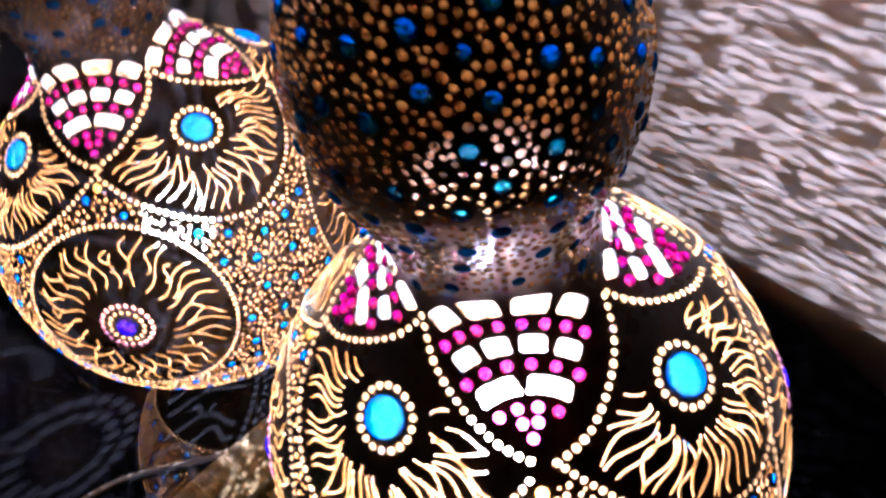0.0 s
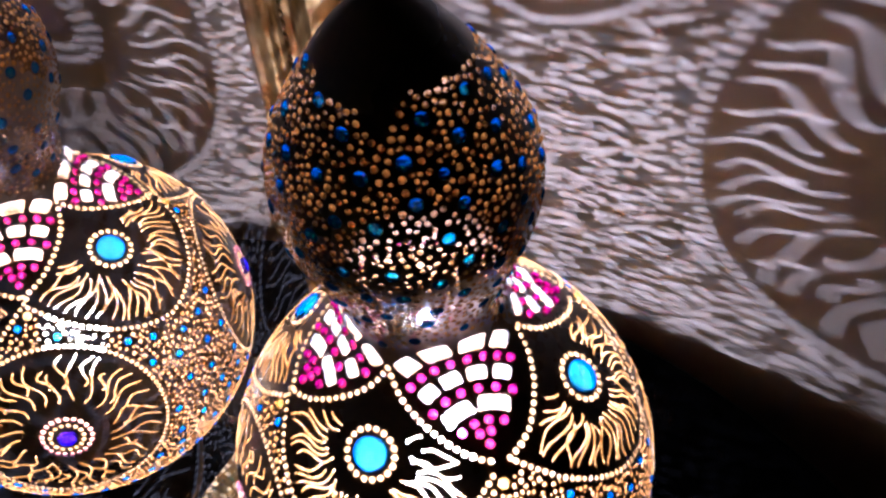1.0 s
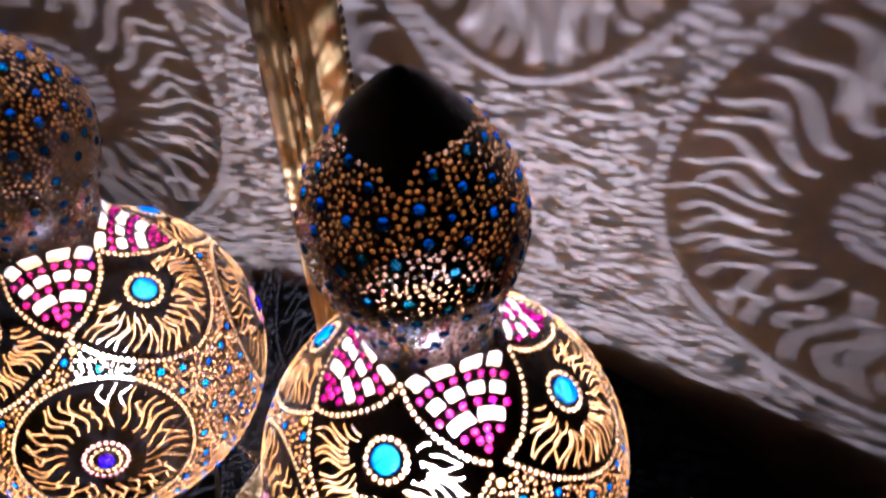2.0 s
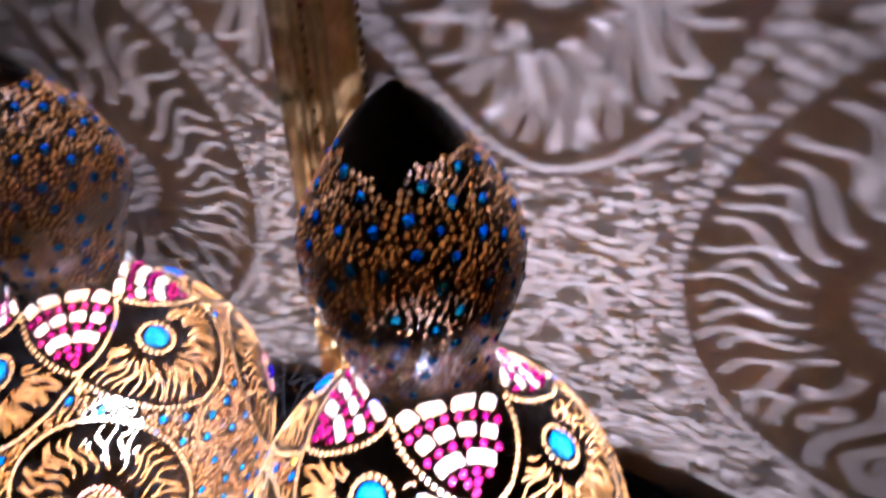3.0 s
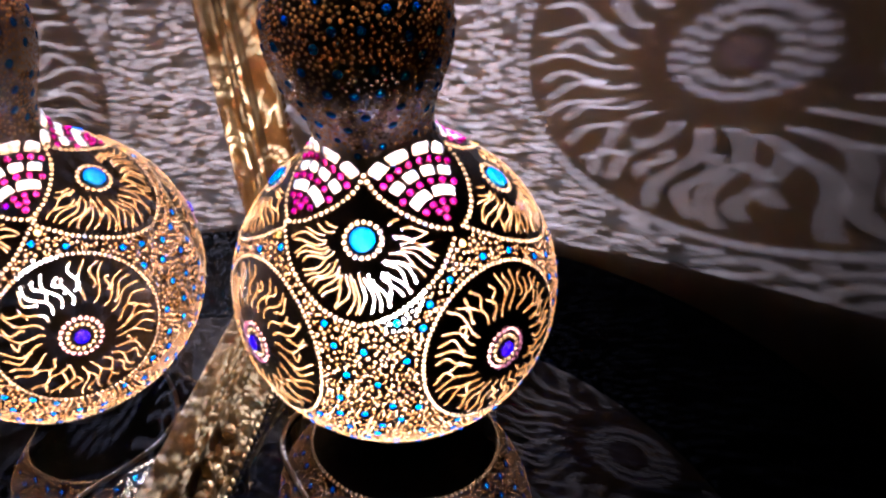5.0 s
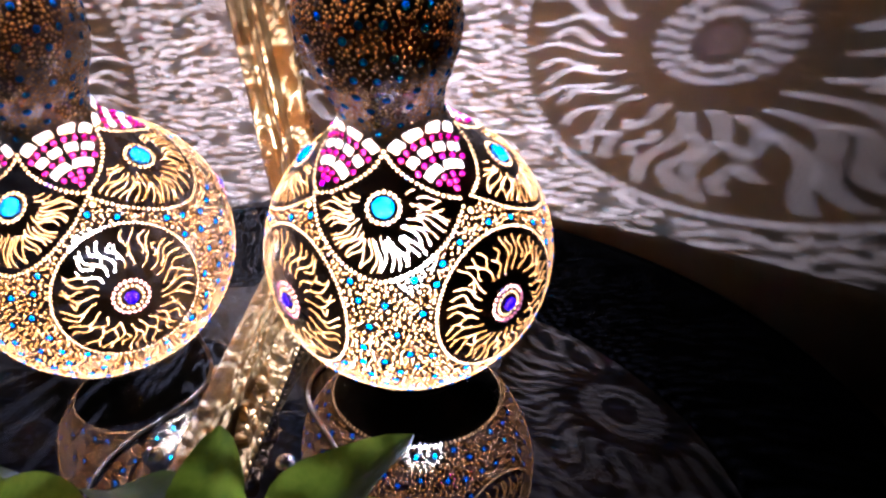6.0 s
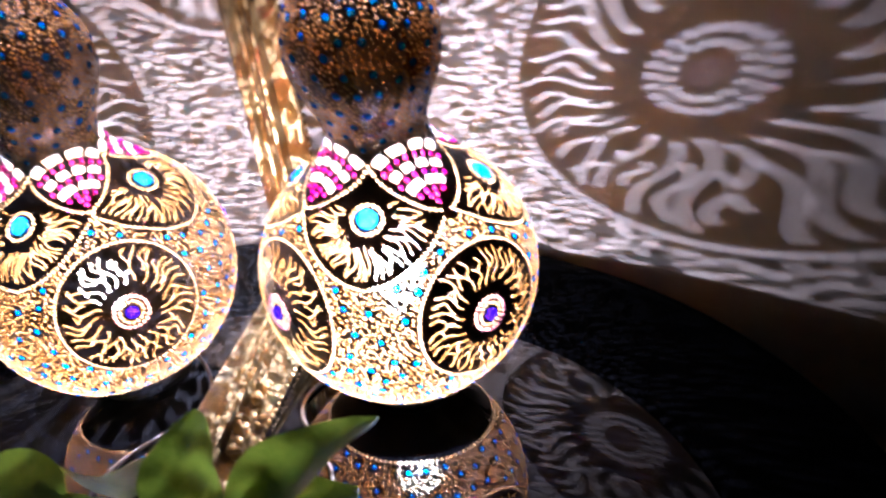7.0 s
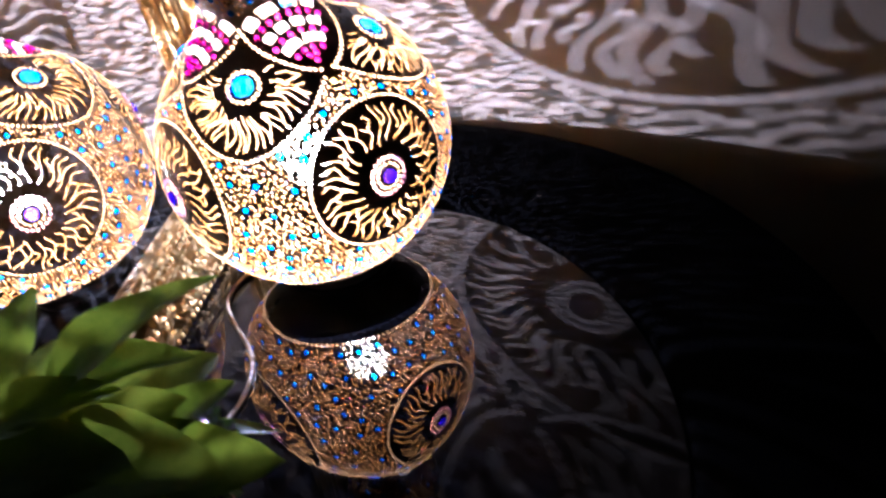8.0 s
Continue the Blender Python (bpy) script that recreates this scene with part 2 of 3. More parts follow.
CR, CZ = np.array([c[0] for c in curve]), np.array([c[1] for c in curve])
CS = np.concatenate([[0], np.cumsum(np.hypot(np.diff(CR), np.diff(CZ)))])
CS -= np.interp(MIDZ, CZ[:143], CS[:143])   # arc length, from the widest line upwards
LAT = RAD * 0.985                            # metres of arc for a radian of latitude


def centre_line(z):
    f = np.clip((np.asarray(z) - 0.14) / 0.08, 0, 1)
    f = f * f * (3 - 2 * f)
    g = np.clip((np.asarray(z) - 0.235) / 0.077, 0, 1) ** 2.1       # the tip leans
    return 0.0008 + (-0.0058 - 0.0008) * f - 0.0190 * g, -0.0062 + (-0.0004 + 0.0062) * f - 0.0073 * g


def skin_points(phi, s):
    r, z = np.interp(s, CS, CR), np.interp(s, CS, CZ)
    cx, cy = centre_line(z)
    return np.stack([cx + r * np.cos(phi), cy + r * np.sin(phi), z + 0 * phi], -1)


def skin(phi, s):
    """Place and outward normal on the gourd."""
    p = skin_points(np.array(phi), np.array(s))
    e = 0.0006
    du = skin_points(np.array(phi + 0.01), np.array(s)) - skin_points(np.array(phi - 0.01), np.array(s))
    dv = skin_points(np.array(phi), np.array(s + e)) - skin_points(np.array(phi), np.array(s - e))
    n = Vector(np.cross(du, dv))
    return Vector(p), n.normalized(), Vector(dv).normalized()


def lat_to_s(l):
    return l * LAT


def z_to_s(z):
    return float(np.interp(z, CZ, CS))


# ---- gourd lamp: the ornament ----
PETALS = [radians(a) for a in (-179.0, -84.0, 12.0, 94.0)]      # azimuth of each petal and its blue stone
EYES = [tuple(map(radians, e)) for e in ((-130.5, 4.5, 29.0), (-46.0, 9.0, 31.0), (50.0, 5.0, 29.0), (139.0, 4.5, 29.0))]   # each round medallion: azimuth, latitude, radius
FANS = [radians(a) for a in (-134.5, -38.0, 53.0, 137.0)]       # of each tiled fan
TIP_LAT, GEM_LAT = radians(47.5), radians(50.0)
LOW = ([0, 10, 19, 32, 42, 46], [23.5, 25.5, 30, 38, 46, 48])        # petal's lower edge: degrees aside, latitude
UPPER = ([0, 4, 10, 24, 36, 46], [71, 68, 64, 57, 51, 48])          # its upper edge


def wrap(a):
    return (a + math.pi) % (2 * math.pi) - math.pi


def unit(phi, lat):
    return np.array([math.cos(lat) * math.cos(phi), math.cos(lat) * math.sin(phi), math.sin(lat)])


def around(phi, lat, rho, bearing):
    """The place at an angular distance from (phi, lat); bearing 0 is up, growing to the east."""
    l = math.asin(max(-1, min(1, math.sin(lat) * math.cos(rho) + math.cos(lat) * math.sin(rho) * math.cos(bearing))))
    d = math.atan2(math.sin(bearing) * math.sin(rho) * math.cos(lat), math.cos(rho) - math.sin(lat) * math.sin(l))
    return phi + d, l


def apart(phi1, lat1, phi2, lat2):
    return math.acos(max(-1, min(1, float(unit(phi1, lat1) @ unit(phi2, lat2)))))


def nearest_petal(phi):
    return min((wrap(phi - p) for p in PETALS), key=abs)


def in_petal(phi, lat, margin=0.0):
    a = abs(math.degrees(nearest_petal(phi))) + margin
    l = math.degrees(lat)
    return a < 45 and np.interp(a, *LOW) + margin < l < np.interp(a, *UPPER) - margin


rng = random.Random(7)
marks = []       # (kind, azimuth, arc, radius): round pieces
strokes = []     # lists of (azimuth, arc)
tiles = []       # (fan azimuth, rho0, rho1, bearing0, bearing1)


def put(kind, phi, lat, radius):
    marks.append((kind, phi, lat_to_s(lat), radius))


def line_of_beads(points, step, radius, kind="bead"):
    """Beads at even steps along a line of (azimuth, latitude)."""
    fine = []
    for (a0, l0), (a1, l1) in zip(points, points[1:]):
        for f in np.linspace(0, 1, 12, endpoint=False):
            fine.append((a0 + (a1 - a0) * f, l0 + (l1 - l0) * f))
    fine.append(points[-1])
    place = [Vector(skin_points(np.array(a), np.array(lat_to_s(l)))) for a, l in fine]
    gone = [0.0]
    for p, q in zip(place, place[1:]):
        gone.append(gone[-1] + (q - p).length)
    n = max(2, round(gone[-1] / step))
    for k in range(n):
        d = gone[-1] * k / n
        a, l = np.interp(d, gone, [f[0] for f in fine]), np.interp(d, gone, [f[1] for f in fine])
        put(kind, float(a), float(l), radius * rng.uniform(0.9, 1.08))


def wavy(phi, lat, rho0, rho1, bearing, amp, turns, phase, inside):
    """One carved wavy line that runs outwards; it ends where inside() does."""
    line = []
    for f in np.linspace(0, 1, 17):
        rho = rho0 + (rho1 - rho0) * f
        side = amp * math.sin(turns * 2 * math.pi * f + phase) / max(rho, 0.22)
        p, l = around(phi, lat, rho, bearing + side)
        if not inside(p, l):
            break
        line.append((p, lat_to_s(l)))
    if len(line) > 4:
        strokes.append(line)


for pet in PETALS:
    put("stone", pet, GEM_LAT, 0.0068)
    for k in range(18):
        p, l = around(pet, GEM_LAT, radians(5.9), 2 * math.pi * k / 18)
        put("bead", p, l, 0.00125)
    top = [(pet + radians(s * a), radians(np.interp(a, *UPPER))) for s, a in [(-1, x) for x in (45.5, 40, 34, 27, 20, 14, 9, 4)] + [(1, x) for x in (0, 4, 9, 14, 20, 27, 34, 40, 45.5)]]
    line_of_beads(top, 0.0031, 0.00122)
    low = [(pet + radians(a), radians(np.interp(abs(a), *LOW))) for a in (-44, -38, -32, -26, -19, -13, -7, 0, 7, 13, 19, 26, 32, 38, 44)]
    line_of_beads(low, 0.0029, 0.00114)
    sway = rng.uniform(0, 6.3)
    for k in range(38):                     # tentacles below and beside the stone
        b = radians(180 + (k - 18.5) * 6.5 + rng.uniform(-1.0, 1.0))
        r0 = radians(rng.uniform(9.0, 13.0))
        wavy(pet, GEM_LAT, r0, r0 + radians(rng.uniform(11, 18)), b, radians(rng.uniform(1.0, 1.7)), rng.uniform(0.8, 1.1), sway + 1.1 * math.sin(1.6 * b) + rng.uniform(-0.35, 0.35) + (1.9 if k % 11 == 3 else 0.0), lambda p, l: in_petal(p, l, 1.8))

for eye, eye_lat, eye_rad in EYES:
    put("violet", eye, eye_lat, 0.0046)
    for k in range(15):
        put("bead", *around(eye, eye_lat, radians(4.6), 2 * math.pi * k / 15), 0.00108)
    for k in range(21):
        put("rose", *around(eye, eye_lat, radians(6.8), 2 * math.pi * k / 21), 0.00128)
    n = 100
    for k in range(n):
        put("bead", *around(eye, eye_lat, eye_rad, 2 * math.pi * k / n), 0.00106)
    sway = rng.uniform(0, 6.3)
    for k in range(46):
        b = 2 * math.pi * (k + rng.uniform(-0.18, 0.18)) / 46
        r0 = radians(rng.uniform(11.5, 13.5) if k % 2 else rng.uniform(15.5, 18.5))
        r1 = eye_rad - radians(rng.uniform(5.0, 9.0) if k % 5 == 0 else rng.uniform(1.6, 4.0))
        wavy(eye, eye_lat, r0, r1, b, radians(rng.uniform(1.1, 1.8)), rng.uniform(0.8, 1.1), sway + 1.3 * math.sin(b + sway) + rng.uniform(-0.35, 0.35) + (1.8 if k % 13 == 4 else 0.0), lambda p, l, e=eye, el=eye_lat, er=eye_rad: apart(p, l, e, el) < er - radians(1.4))

HALF = ([3, 6, 10, 16, 22, 27, 31.5], [30, 38, 40, 37, 32.5, 29, 25])     # half the fan's width in degrees of bearing, by distance from its tip
for fan in FANS:
    for rho, n in ((5.2, 1), (8.0, 2), (10.6, 4)):
        for k in range(n):
            put("pink", *around(fan, TIP_LAT, radians(rho), radians((k - (n - 1) / 2) * 19)), 0.0020)
    for rho, n in ((18.0, 6), (25.2, 8)):
        h = np.interp(rho, *HALF) * 0.9
        for k in range(n):
            put("pink", *around(fan, TIP_LAT, radians(rho), radians(-h + 2 * h * k / (n - 1))), 0.0020)
    for r0, r1, n in ((12.6, 16.5, 2), (19.8, 23.5, 4), (26.9, 31.0, 4)):
        h = np.interp((r0 + r1) / 2, *HALF) * 0.94
        for k in range(n):
            w, g = 2 * h / n, 60.0 / r1
            tiles.append((fan, r0, r1, -h + k * w + g / 2, -h + (k + 1) * w - g / 2))
    put("yellow", fan, TIP_LAT - radians(4.2), 0.0022)
line_of_beads([(radians(a), radians(-47.0)) for a in range(-180, 181, 10)], 0.0034, 0.0013)


# fields of small dots with blue stones between them, packed by chance but never touching
taken = {}
CELL = 0.006


def clear_of(p, radius, gap):
    c = tuple(int(v // CELL) for v in p)
    for i in (-1, 0, 1):
        for j in (-1, 0, 1):
            for k in (-1, 0, 1):
                for q, r in taken.get((c[0] + i, c[1] + j, c[2] + k), ()):
                    if (p - q).length < radius + r + gap:
                        return False
    return True


def take(p, radius):
    taken.setdefault(tuple(int(v // CELL) for v in p), []).append((p, radius))


for kind, phi, s, radius in marks:
    take(Vector(skin_points(np.array(phi), np.array(s))), min(radius, 0.0058))


def in_dot_field(phi, s):
    lat = s / LAT
    if s < lat_to_s(radians(-46.0)):
        return False
    if lat < radians(44.5) or s < 0:
        a = abs(math.degrees(nearest_petal(phi)))
        if math.degrees(lat) > np.interp(a, *LOW) - 0.9:
            return False
        return all(apart(phi, lat, e, el) > er + radians(1.0) for e, el, er in EYES)
    if s > z_to_s(0.205):
        z = float(np.interp(s, CS, CZ))
        d = math.degrees(phi)
        top = 0.2880 - 0.0135 * math.exp(-((d + 160) / 11) ** 2) - 0.005 * math.exp(-(wrap(phi - radians(170)) / radians(15)) ** 2)
        return z < top
    if in_petal(phi, lat, -1.0) or lat < radians(62):
        return False
    lat = min(lat, radians(89.0))
    return all(apart(phi, lat, f, TIP_LAT) > radians(33.0) for f in FANS)


def scatter(kind, tries, radius, gap, spread=0.0, where=None, low=-0.1, high=0.290):
    s0, s1 = max(low, lat_to_s(radians(-46))), z_to_s(high)
    wide = max(float(np.interp(s, CS, CR)) for s in np.linspace(s0, s1, 40))
    for _ in range(tries):
        s, phi = rng.uniform(s0, s1), rng.uniform(-math.pi, math.pi)
        if rng.random() > np.interp(s, CS, CR) / wide or not in_dot_field(phi, s) or (where and not where(phi, s)):
            continue
        r = radius * rng.uniform(0.8, 1.25) if kind == "dot" else radius * rng.uniform(0.92, 1.08)
        p = Vector(skin_points(np.array(phi), np.array(s)))
        if spread:
            if all((p - q).length > spread for q in stones):
                if clear_of(p, r, gap):
                    stones.append(p)
                    take(p, r)
                    marks.append((kind, phi, s, r))
        elif clear_of(p, r, gap):
            take(p, r)
            marks.append((kind, phi, s, r))


stones = []
for d, z in ((-146.8, 0.2576), (-121.5, 0.2733), (-169, 0.2649), (-112.4, 0.2416), (-163, 0.2505), (-158, 0.2334), (-136, 0.2452), (-95, 0.2560), (-140, 0.2280)):
    p = Vector(skin_points(np.array(radians(d)), np.array(z_to_s(z))))
    stones.append(p)
    take(p, 0.0025)
    marks.append(("blue", radians(d), z_to_s(z), 0.0025))
scatter("blue", 4000, 0.0024, 0.0006, 0.0112, low=z_to_s(0.20))
scatter("blue", 9000, 0.0020, 0.0006, 0.0108)
scatter("yellow", 60, 0.0018, 0.0005, 0.05, where=lambda p, s: s > z_to_s(0.26))
UP = z_to_s(0.178)
scatter("dot", 16000, 0.00102, 0.00046, low=UP)
scatter("dot", 18000, 0.00082, 0.00030, low=UP)
scatter("dot", 36000, 0.00090, 0.00050, high=0.178)
scatter("dot", 40000, 0.00062, 0.00036, high=0.178)


# ---- gourd lamp: the carved shell ----
NU, NV = 900, 620
PHI = np.linspace(-math.pi, math.pi, NU, endpoint=False)
ARC = np.linspace(CS[0] + 0.0004, CS[-1] - 0.0004, NV)
RING = np.interp(ARC, CS, CR)
carved = np.full((NV, NU), -0.01)
DU, DV = 2 * math.pi / NU, ARC[1] - ARC[0]


def window(phi, s, reach):
    r = max(float(np.interp(s, CS, CR)), 0.004)
    ku, kv = int(reach / r / DU) + 2, int(reach / DV) + 2
    iu, iv = int(round((wrap(phi) + math.pi) / DU)), int(round((s - ARC[0]) / DV))
    us = np.arange(iu - ku, iu + ku + 1) % NU
    vs = np.arange(max(0, iv - kv), min(NV, iv + kv + 1))
    return us, vs


def carve_disc(phi, s, radius):
    us, vs = window(phi, s, radius + 0.001)
    x = ((PHI[us] - phi + math.pi) % (2 * math.pi) - math.pi)[None, :] * RING[vs][:, None]
    d = radius - np.hypot(x, (ARC[vs] - s)[:, None])
    carved[np.ix_(vs, us)] = np.maximum(carved[np.ix_(vs, us)], d)


SIZE = {"dot": 0.95, "bead": 0.92, "rose": 0.85, "pink": 0.75, "blue": 0.75, "stone": 0.85, "violet": 0.8, "yellow": 0.85}
for kind, phi, s, radius in marks:
    z = float(np.interp(s, CS, CZ))
    if kind in ("dot", "blue"):                            # round the neck few pieces are drilled right through
        radius *= float(np.interp(z, [0.164, 0.174, 0.206, 0.224, 0.238], [1.0, 0.5, 0.3, 0.6, 1.0]))
    if radius > 0.0002:
        carve_disc(phi, s, radius * SIZE[kind])
LINE = 0.00052
for line in strokes:
    for (p0, s0), (p1, s1) in zip(line, line[1:]):
        for f in (0.0, 0.34, 0.67):
            carve_disc(p0 + (p1 - p0) * f, s0 + (s1 - s0) * f, LINE * 0.86)
for fan, r0, r1, b0, b1 in tiles:
    rm, bm_ = radians((r0 + r1) / 2), radians((b0 + b1) / 2)
    pc, lc = around(fan, TIP_LAT, rm, bm_)
    us, vs = window(pc, lat_to_s(lc), 0.009)
    lat = np.clip(ARC[vs] / LAT, -1.5, 1.56)[:, None]
    dphi = ((PHI[us] - fan + math.pi) % (2 * math.pi) - math.pi)[None, :]
    cosr = np.sin(lat) * math.sin(TIP_LAT) + np.cos(lat) * math.cos(TIP_LAT) * np.cos(dphi)
    rho = np.arccos(np.clip(cosr, -1, 1))
    bear = np.arctan2(np.sin(dphi) * np.cos(lat), np.sin(lat) * math.cos(TIP_LAT) - np.cos(lat) * math.sin(TIP_LAT) * np.cos(dphi))
    hx, hy, soft = radians((b1 - b0) / 2) * math.sin(rm) * RAD - 0.0003, radians((r1 - r0) / 2) * RAD - 0.0003, 0.0011      # a block with rounded corners
    qx, qy = np.abs(bear - bm_) * np.sin(rho) * RAD - hx + soft, np.abs(rho - rm) * RAD - hy + soft
    d = soft - np.hypot(np.maximum(qx, 0), np.maximum(qy, 0)) - np.minimum(np.maximum(qx, qy), 0)
    carved[np.ix_(vs, us)] = np.maximum(carved[np.ix_(vs, us)], d)

lamp = empty("gourd_lamp", Matrix.Translation((0, 0, TABLE)), "lit dark brown gourd lamp carved and set with coloured stones", "lamp")
pp, ss = np.meshgrid(PHI, ARC)
grid = skin_points(pp, ss).reshape(-1, 3)
k = np.arange(NV - 1)[:, None] * NU + np.arange(NU)[None, :]
k2 = np.arange(NV - 1)[:, None] * NU + (np.arange(NU)[None, :] + 1) % NU
quads = np.stack([k, k2, k2 + NU, k + NU], -1).reshape(-1, 4)
me = bpy.data.meshes.new("shell")
me.vertices.add(len(grid))
me.vertices.foreach_set("co", grid.ravel())
me.loops.add(quads.size)
me.loops.foreach_set("vertex_index", quads.ravel())
me.polygons.add(len(quads))
me.polygons.foreach_set("loop_start", np.arange(0, quads.size, 4))
me.polygons.foreach_set("use_smooth", np.ones(len(quads), bool))
me.update(calc_edges=True)
me.validate()
me.attributes.new("carved", "FLOAT", "POINT").data.foreach_set("value", carved.ravel())
me.materials.append(SHELL)
part("shell", me, lamp, "varnished dark brown gourd shell carved with fine openings")

# the pale dry flesh on the inside, with openings a little wider than those of the skin
LU, LV = NU // 2, NV // 2
lp, ls = np.meshgrid(PHI[::2], ARC[::2])
inner = skin_points(lp, ls)
along = np.roll(inner, -1, 1) - np.roll(inner, 1, 1)
upward = np.gradient(inner, axis=0)
normal = np.cross(along, upward)
normal /= np.maximum(np.linalg.norm(normal, axis=2, keepdims=True), 1e-12)
inner = inner - 0.0012 * normal
k = np.arange(4, LV - 6)[:, None] * LU + np.arange(LU)[None, :]
k2 = np.arange(4, LV - 6)[:, None] * LU + (np.arange(LU)[None, :] + 1) % LU
me = mesh_of("lining", inner.reshape(-1, 3).tolist(), np.stack([k, k + LU, k2 + LU, k2], -1).reshape(-1, 4).tolist(), LINING)
me.attributes.new("carved", "FLOAT", "POINT").data.foreach_set("value", (carved[::2, ::2] + 0.0004).ravel())
part("lining", me, lamp, "pale dry inner wall of the gourd")
part("cap", lathe("cap", [(0, 0.3127), (0.0018, 0.3124), (0.0032, 0.3114), (0.0036, 0.3098)], BLACKBASE, 24), lamp, "black rounded tip", Matrix.Translation((-0.0247, -0.0076, 0)))
part("base_ring", lathe("base_ring", [(0, 0.0045), (0.030, 0.0045), (0.033, 0.006), (0.035, 0.004), (0.035, 0.0), (0, 0.0)], BLACKBASE, 48), lamp, "black base under the gourd", Matrix.Translation((0.0008, -0.0062, 0)))

# the bulb's short glowing thread, level and along the wall
verts, faces = [], []
for i, (y, r) in enumerate(((-0.0034, 0.0001), (-0.0032, 0.0007), (-0.0017, 0.0008), (0.0, 0.0008), (0.0017, 0.0008), (0.0032, 0.0007), (0.0034, 0.0001))):
    for j in range(6):
        verts.append((r * math.cos(j * math.pi / 3), y, r * math.sin(j * math.pi / 3)))
        if i:
            faces.append(((i - 1) * 6 + j, (i - 1) * 6 + (j + 1) % 6, i * 6 + (j + 1) % 6, i * 6 + j))
part("filament", mesh_of("filament", verts, faces, FILAMENT, False), lamp, "short glowing thread of the bulb", Matrix.Translation(BULB - Vector((0, 0, TABLE))))
part("bulb_glass", lathe("bulb_glass", [(0.0001, -0.024), (0.006, -0.0235), (0.009, -0.018), (0.0158, -0.006), (0.0172, 0.0015), (0.0142, 0.0105), (0.0075, 0.0158), (0.0001, 0.0172)], ENVELOPE, 24), lamp, "round glowing bulb", Matrix.Translation(BULB - Vector((0, 0, TABLE))))


# ---- gourd lamp: the pieces set into it ----
def dome(name, mat, high, n=10, rings=((1.0, -0.25), (0.93, 0.35), (0.62, 0.8)), smooth=True):
    """A low rounded piece of radius 1 that stands on its z axis."""
    verts, faces = [], []
    for i, (r, z) in enumerate(rings):
        for j in range(n):
            a = 2 * math.pi * (j + 0.5 * i) / n
            verts.append((r * math.cos(a), r * math.sin(a), z * high))
    verts.append((0, 0, high))
    for i in range(len(rings) - 1):
        for j in range(n):
            a, b, c, d = i * n + j, i * n + (j + 1) % n, (i + 1) * n + (j + 1) % n, (i + 1) * n + j
            faces += [(a, b, d), (b, c, d)]
    last = (len(rings) - 1) * n
    faces += [(last + j, last + (j + 1) % n, len(verts) - 1) for j in range(n)]
    return mesh_of(name, verts, faces, mat, smooth)


KINDS = {  # name, mesh, label
    "dot": ("dot", dome("dot", DOT, 0.32, 8), ""),
    "bead": ("bead", dome("bead", BEAD, 0.5, 9), ""),
    "rose": ("rose_bead", dome("rose_bead", ROSE, 0.6, 10), ""),
    "pink": ("pink_stone", dome("pink_stone", PINK, 0.7, 8, ((1.0, -0.2), (0.95, 0.4), (0.5, 0.97)), False), ""),
    "blue": ("blue_stone", dome("blue_stone", BLUE, 0.36, 10), ""),
    "stone": ("oval_stone", dome("oval_stone", BLUE, 0.32, 24, ((1.0, -0.2), (0.97, 0.35), (0.8, 0.7), (0.45, 0.95))), "large polished blue stone"),
    "violet": ("violet_stone", dome("violet_stone", VIOLET, 0.5, 18, ((1.0, -0.2), (0.95, 0.35), (0.7, 0.8))), "polished violet stone"),
    "yellow": ("yellow_bead", dome("yellow_bead", YELLOW, 0.6, 10), ""),
}


def seat(phi, s, radius):
    p, n, up = skin(phi, s)
    side = up.cross(n).normalized()
    up = n.cross(side)
    m = Matrix((side, up, n)).transposed().to_4x4()
    return Matrix.Translation(p) @ m @ Matrix.Diagonal((radius, radius, radius, 1))


def facing(phi):
    """How far an azimuth is from the side where the lamp is walked past."""
    return abs(wrap(phi - radians(-150)))


for kind, (name, me, label) in KINDS.items():
    these = sorted((m for m in marks if m[0] == kind), key=lambda m: facing(m[1]))
    for m in these[:300]:
        part(name, me, lamp, label, seat(*m[1:]))
    rest = these[300:]
    if rest:
        base = np.array([v.co for v in me.vertices])
        tris = [tuple(p.vertices) for p in me.polygons]
        verts, faces = [], []
        for m in rest:
            mat4 = np.array(seat(*m[1:]))
            o = len(verts)
            verts += (base @ mat4[:3, :3].T + mat4[:3, 3]).tolist()
            faces += [tuple(i + o for i in f) for f in tris]
        tagged(part(name + "_field", mesh_of(name + "_field", verts, faces, me.materials[0]), lamp, "many small glowing " + name.replace("_", " ") + "s"), kind="stuff")


def groove(line):
    """A raised, round-backed line along the skin."""
    verts, faces = [], []
    n = len(line)
    for i, (phi, s) in enumerate(line):
        p, nrm, _ = skin(phi, s)
        a = Vector(skin_points(np.array(line[max(0, i - 1)][0]), np.array(line[max(0, i - 1)][1])))
        b = Vector(skin_points(np.array(line[min(n - 1, i + 1)][0]), np.array(line[min(n - 1, i + 1)][1])))
        side = (b - a).cross(nrm).normalized()
        w = LINE * (0.55 if i in (0, n - 1) else 1.0)
        for x, z in ((-1, -0.15), (-0.7, 0.35), (0, 0.55), (0.7, 0.35), (1, -0.15)):
            verts.append(p + side * w * x + nrm * w * z)
        if i:
            o = (i - 1) * 5
            faces += [(o + j, o + j + 1, o + j + 6, o + j + 5) for j in range(4)]
    return verts, faces


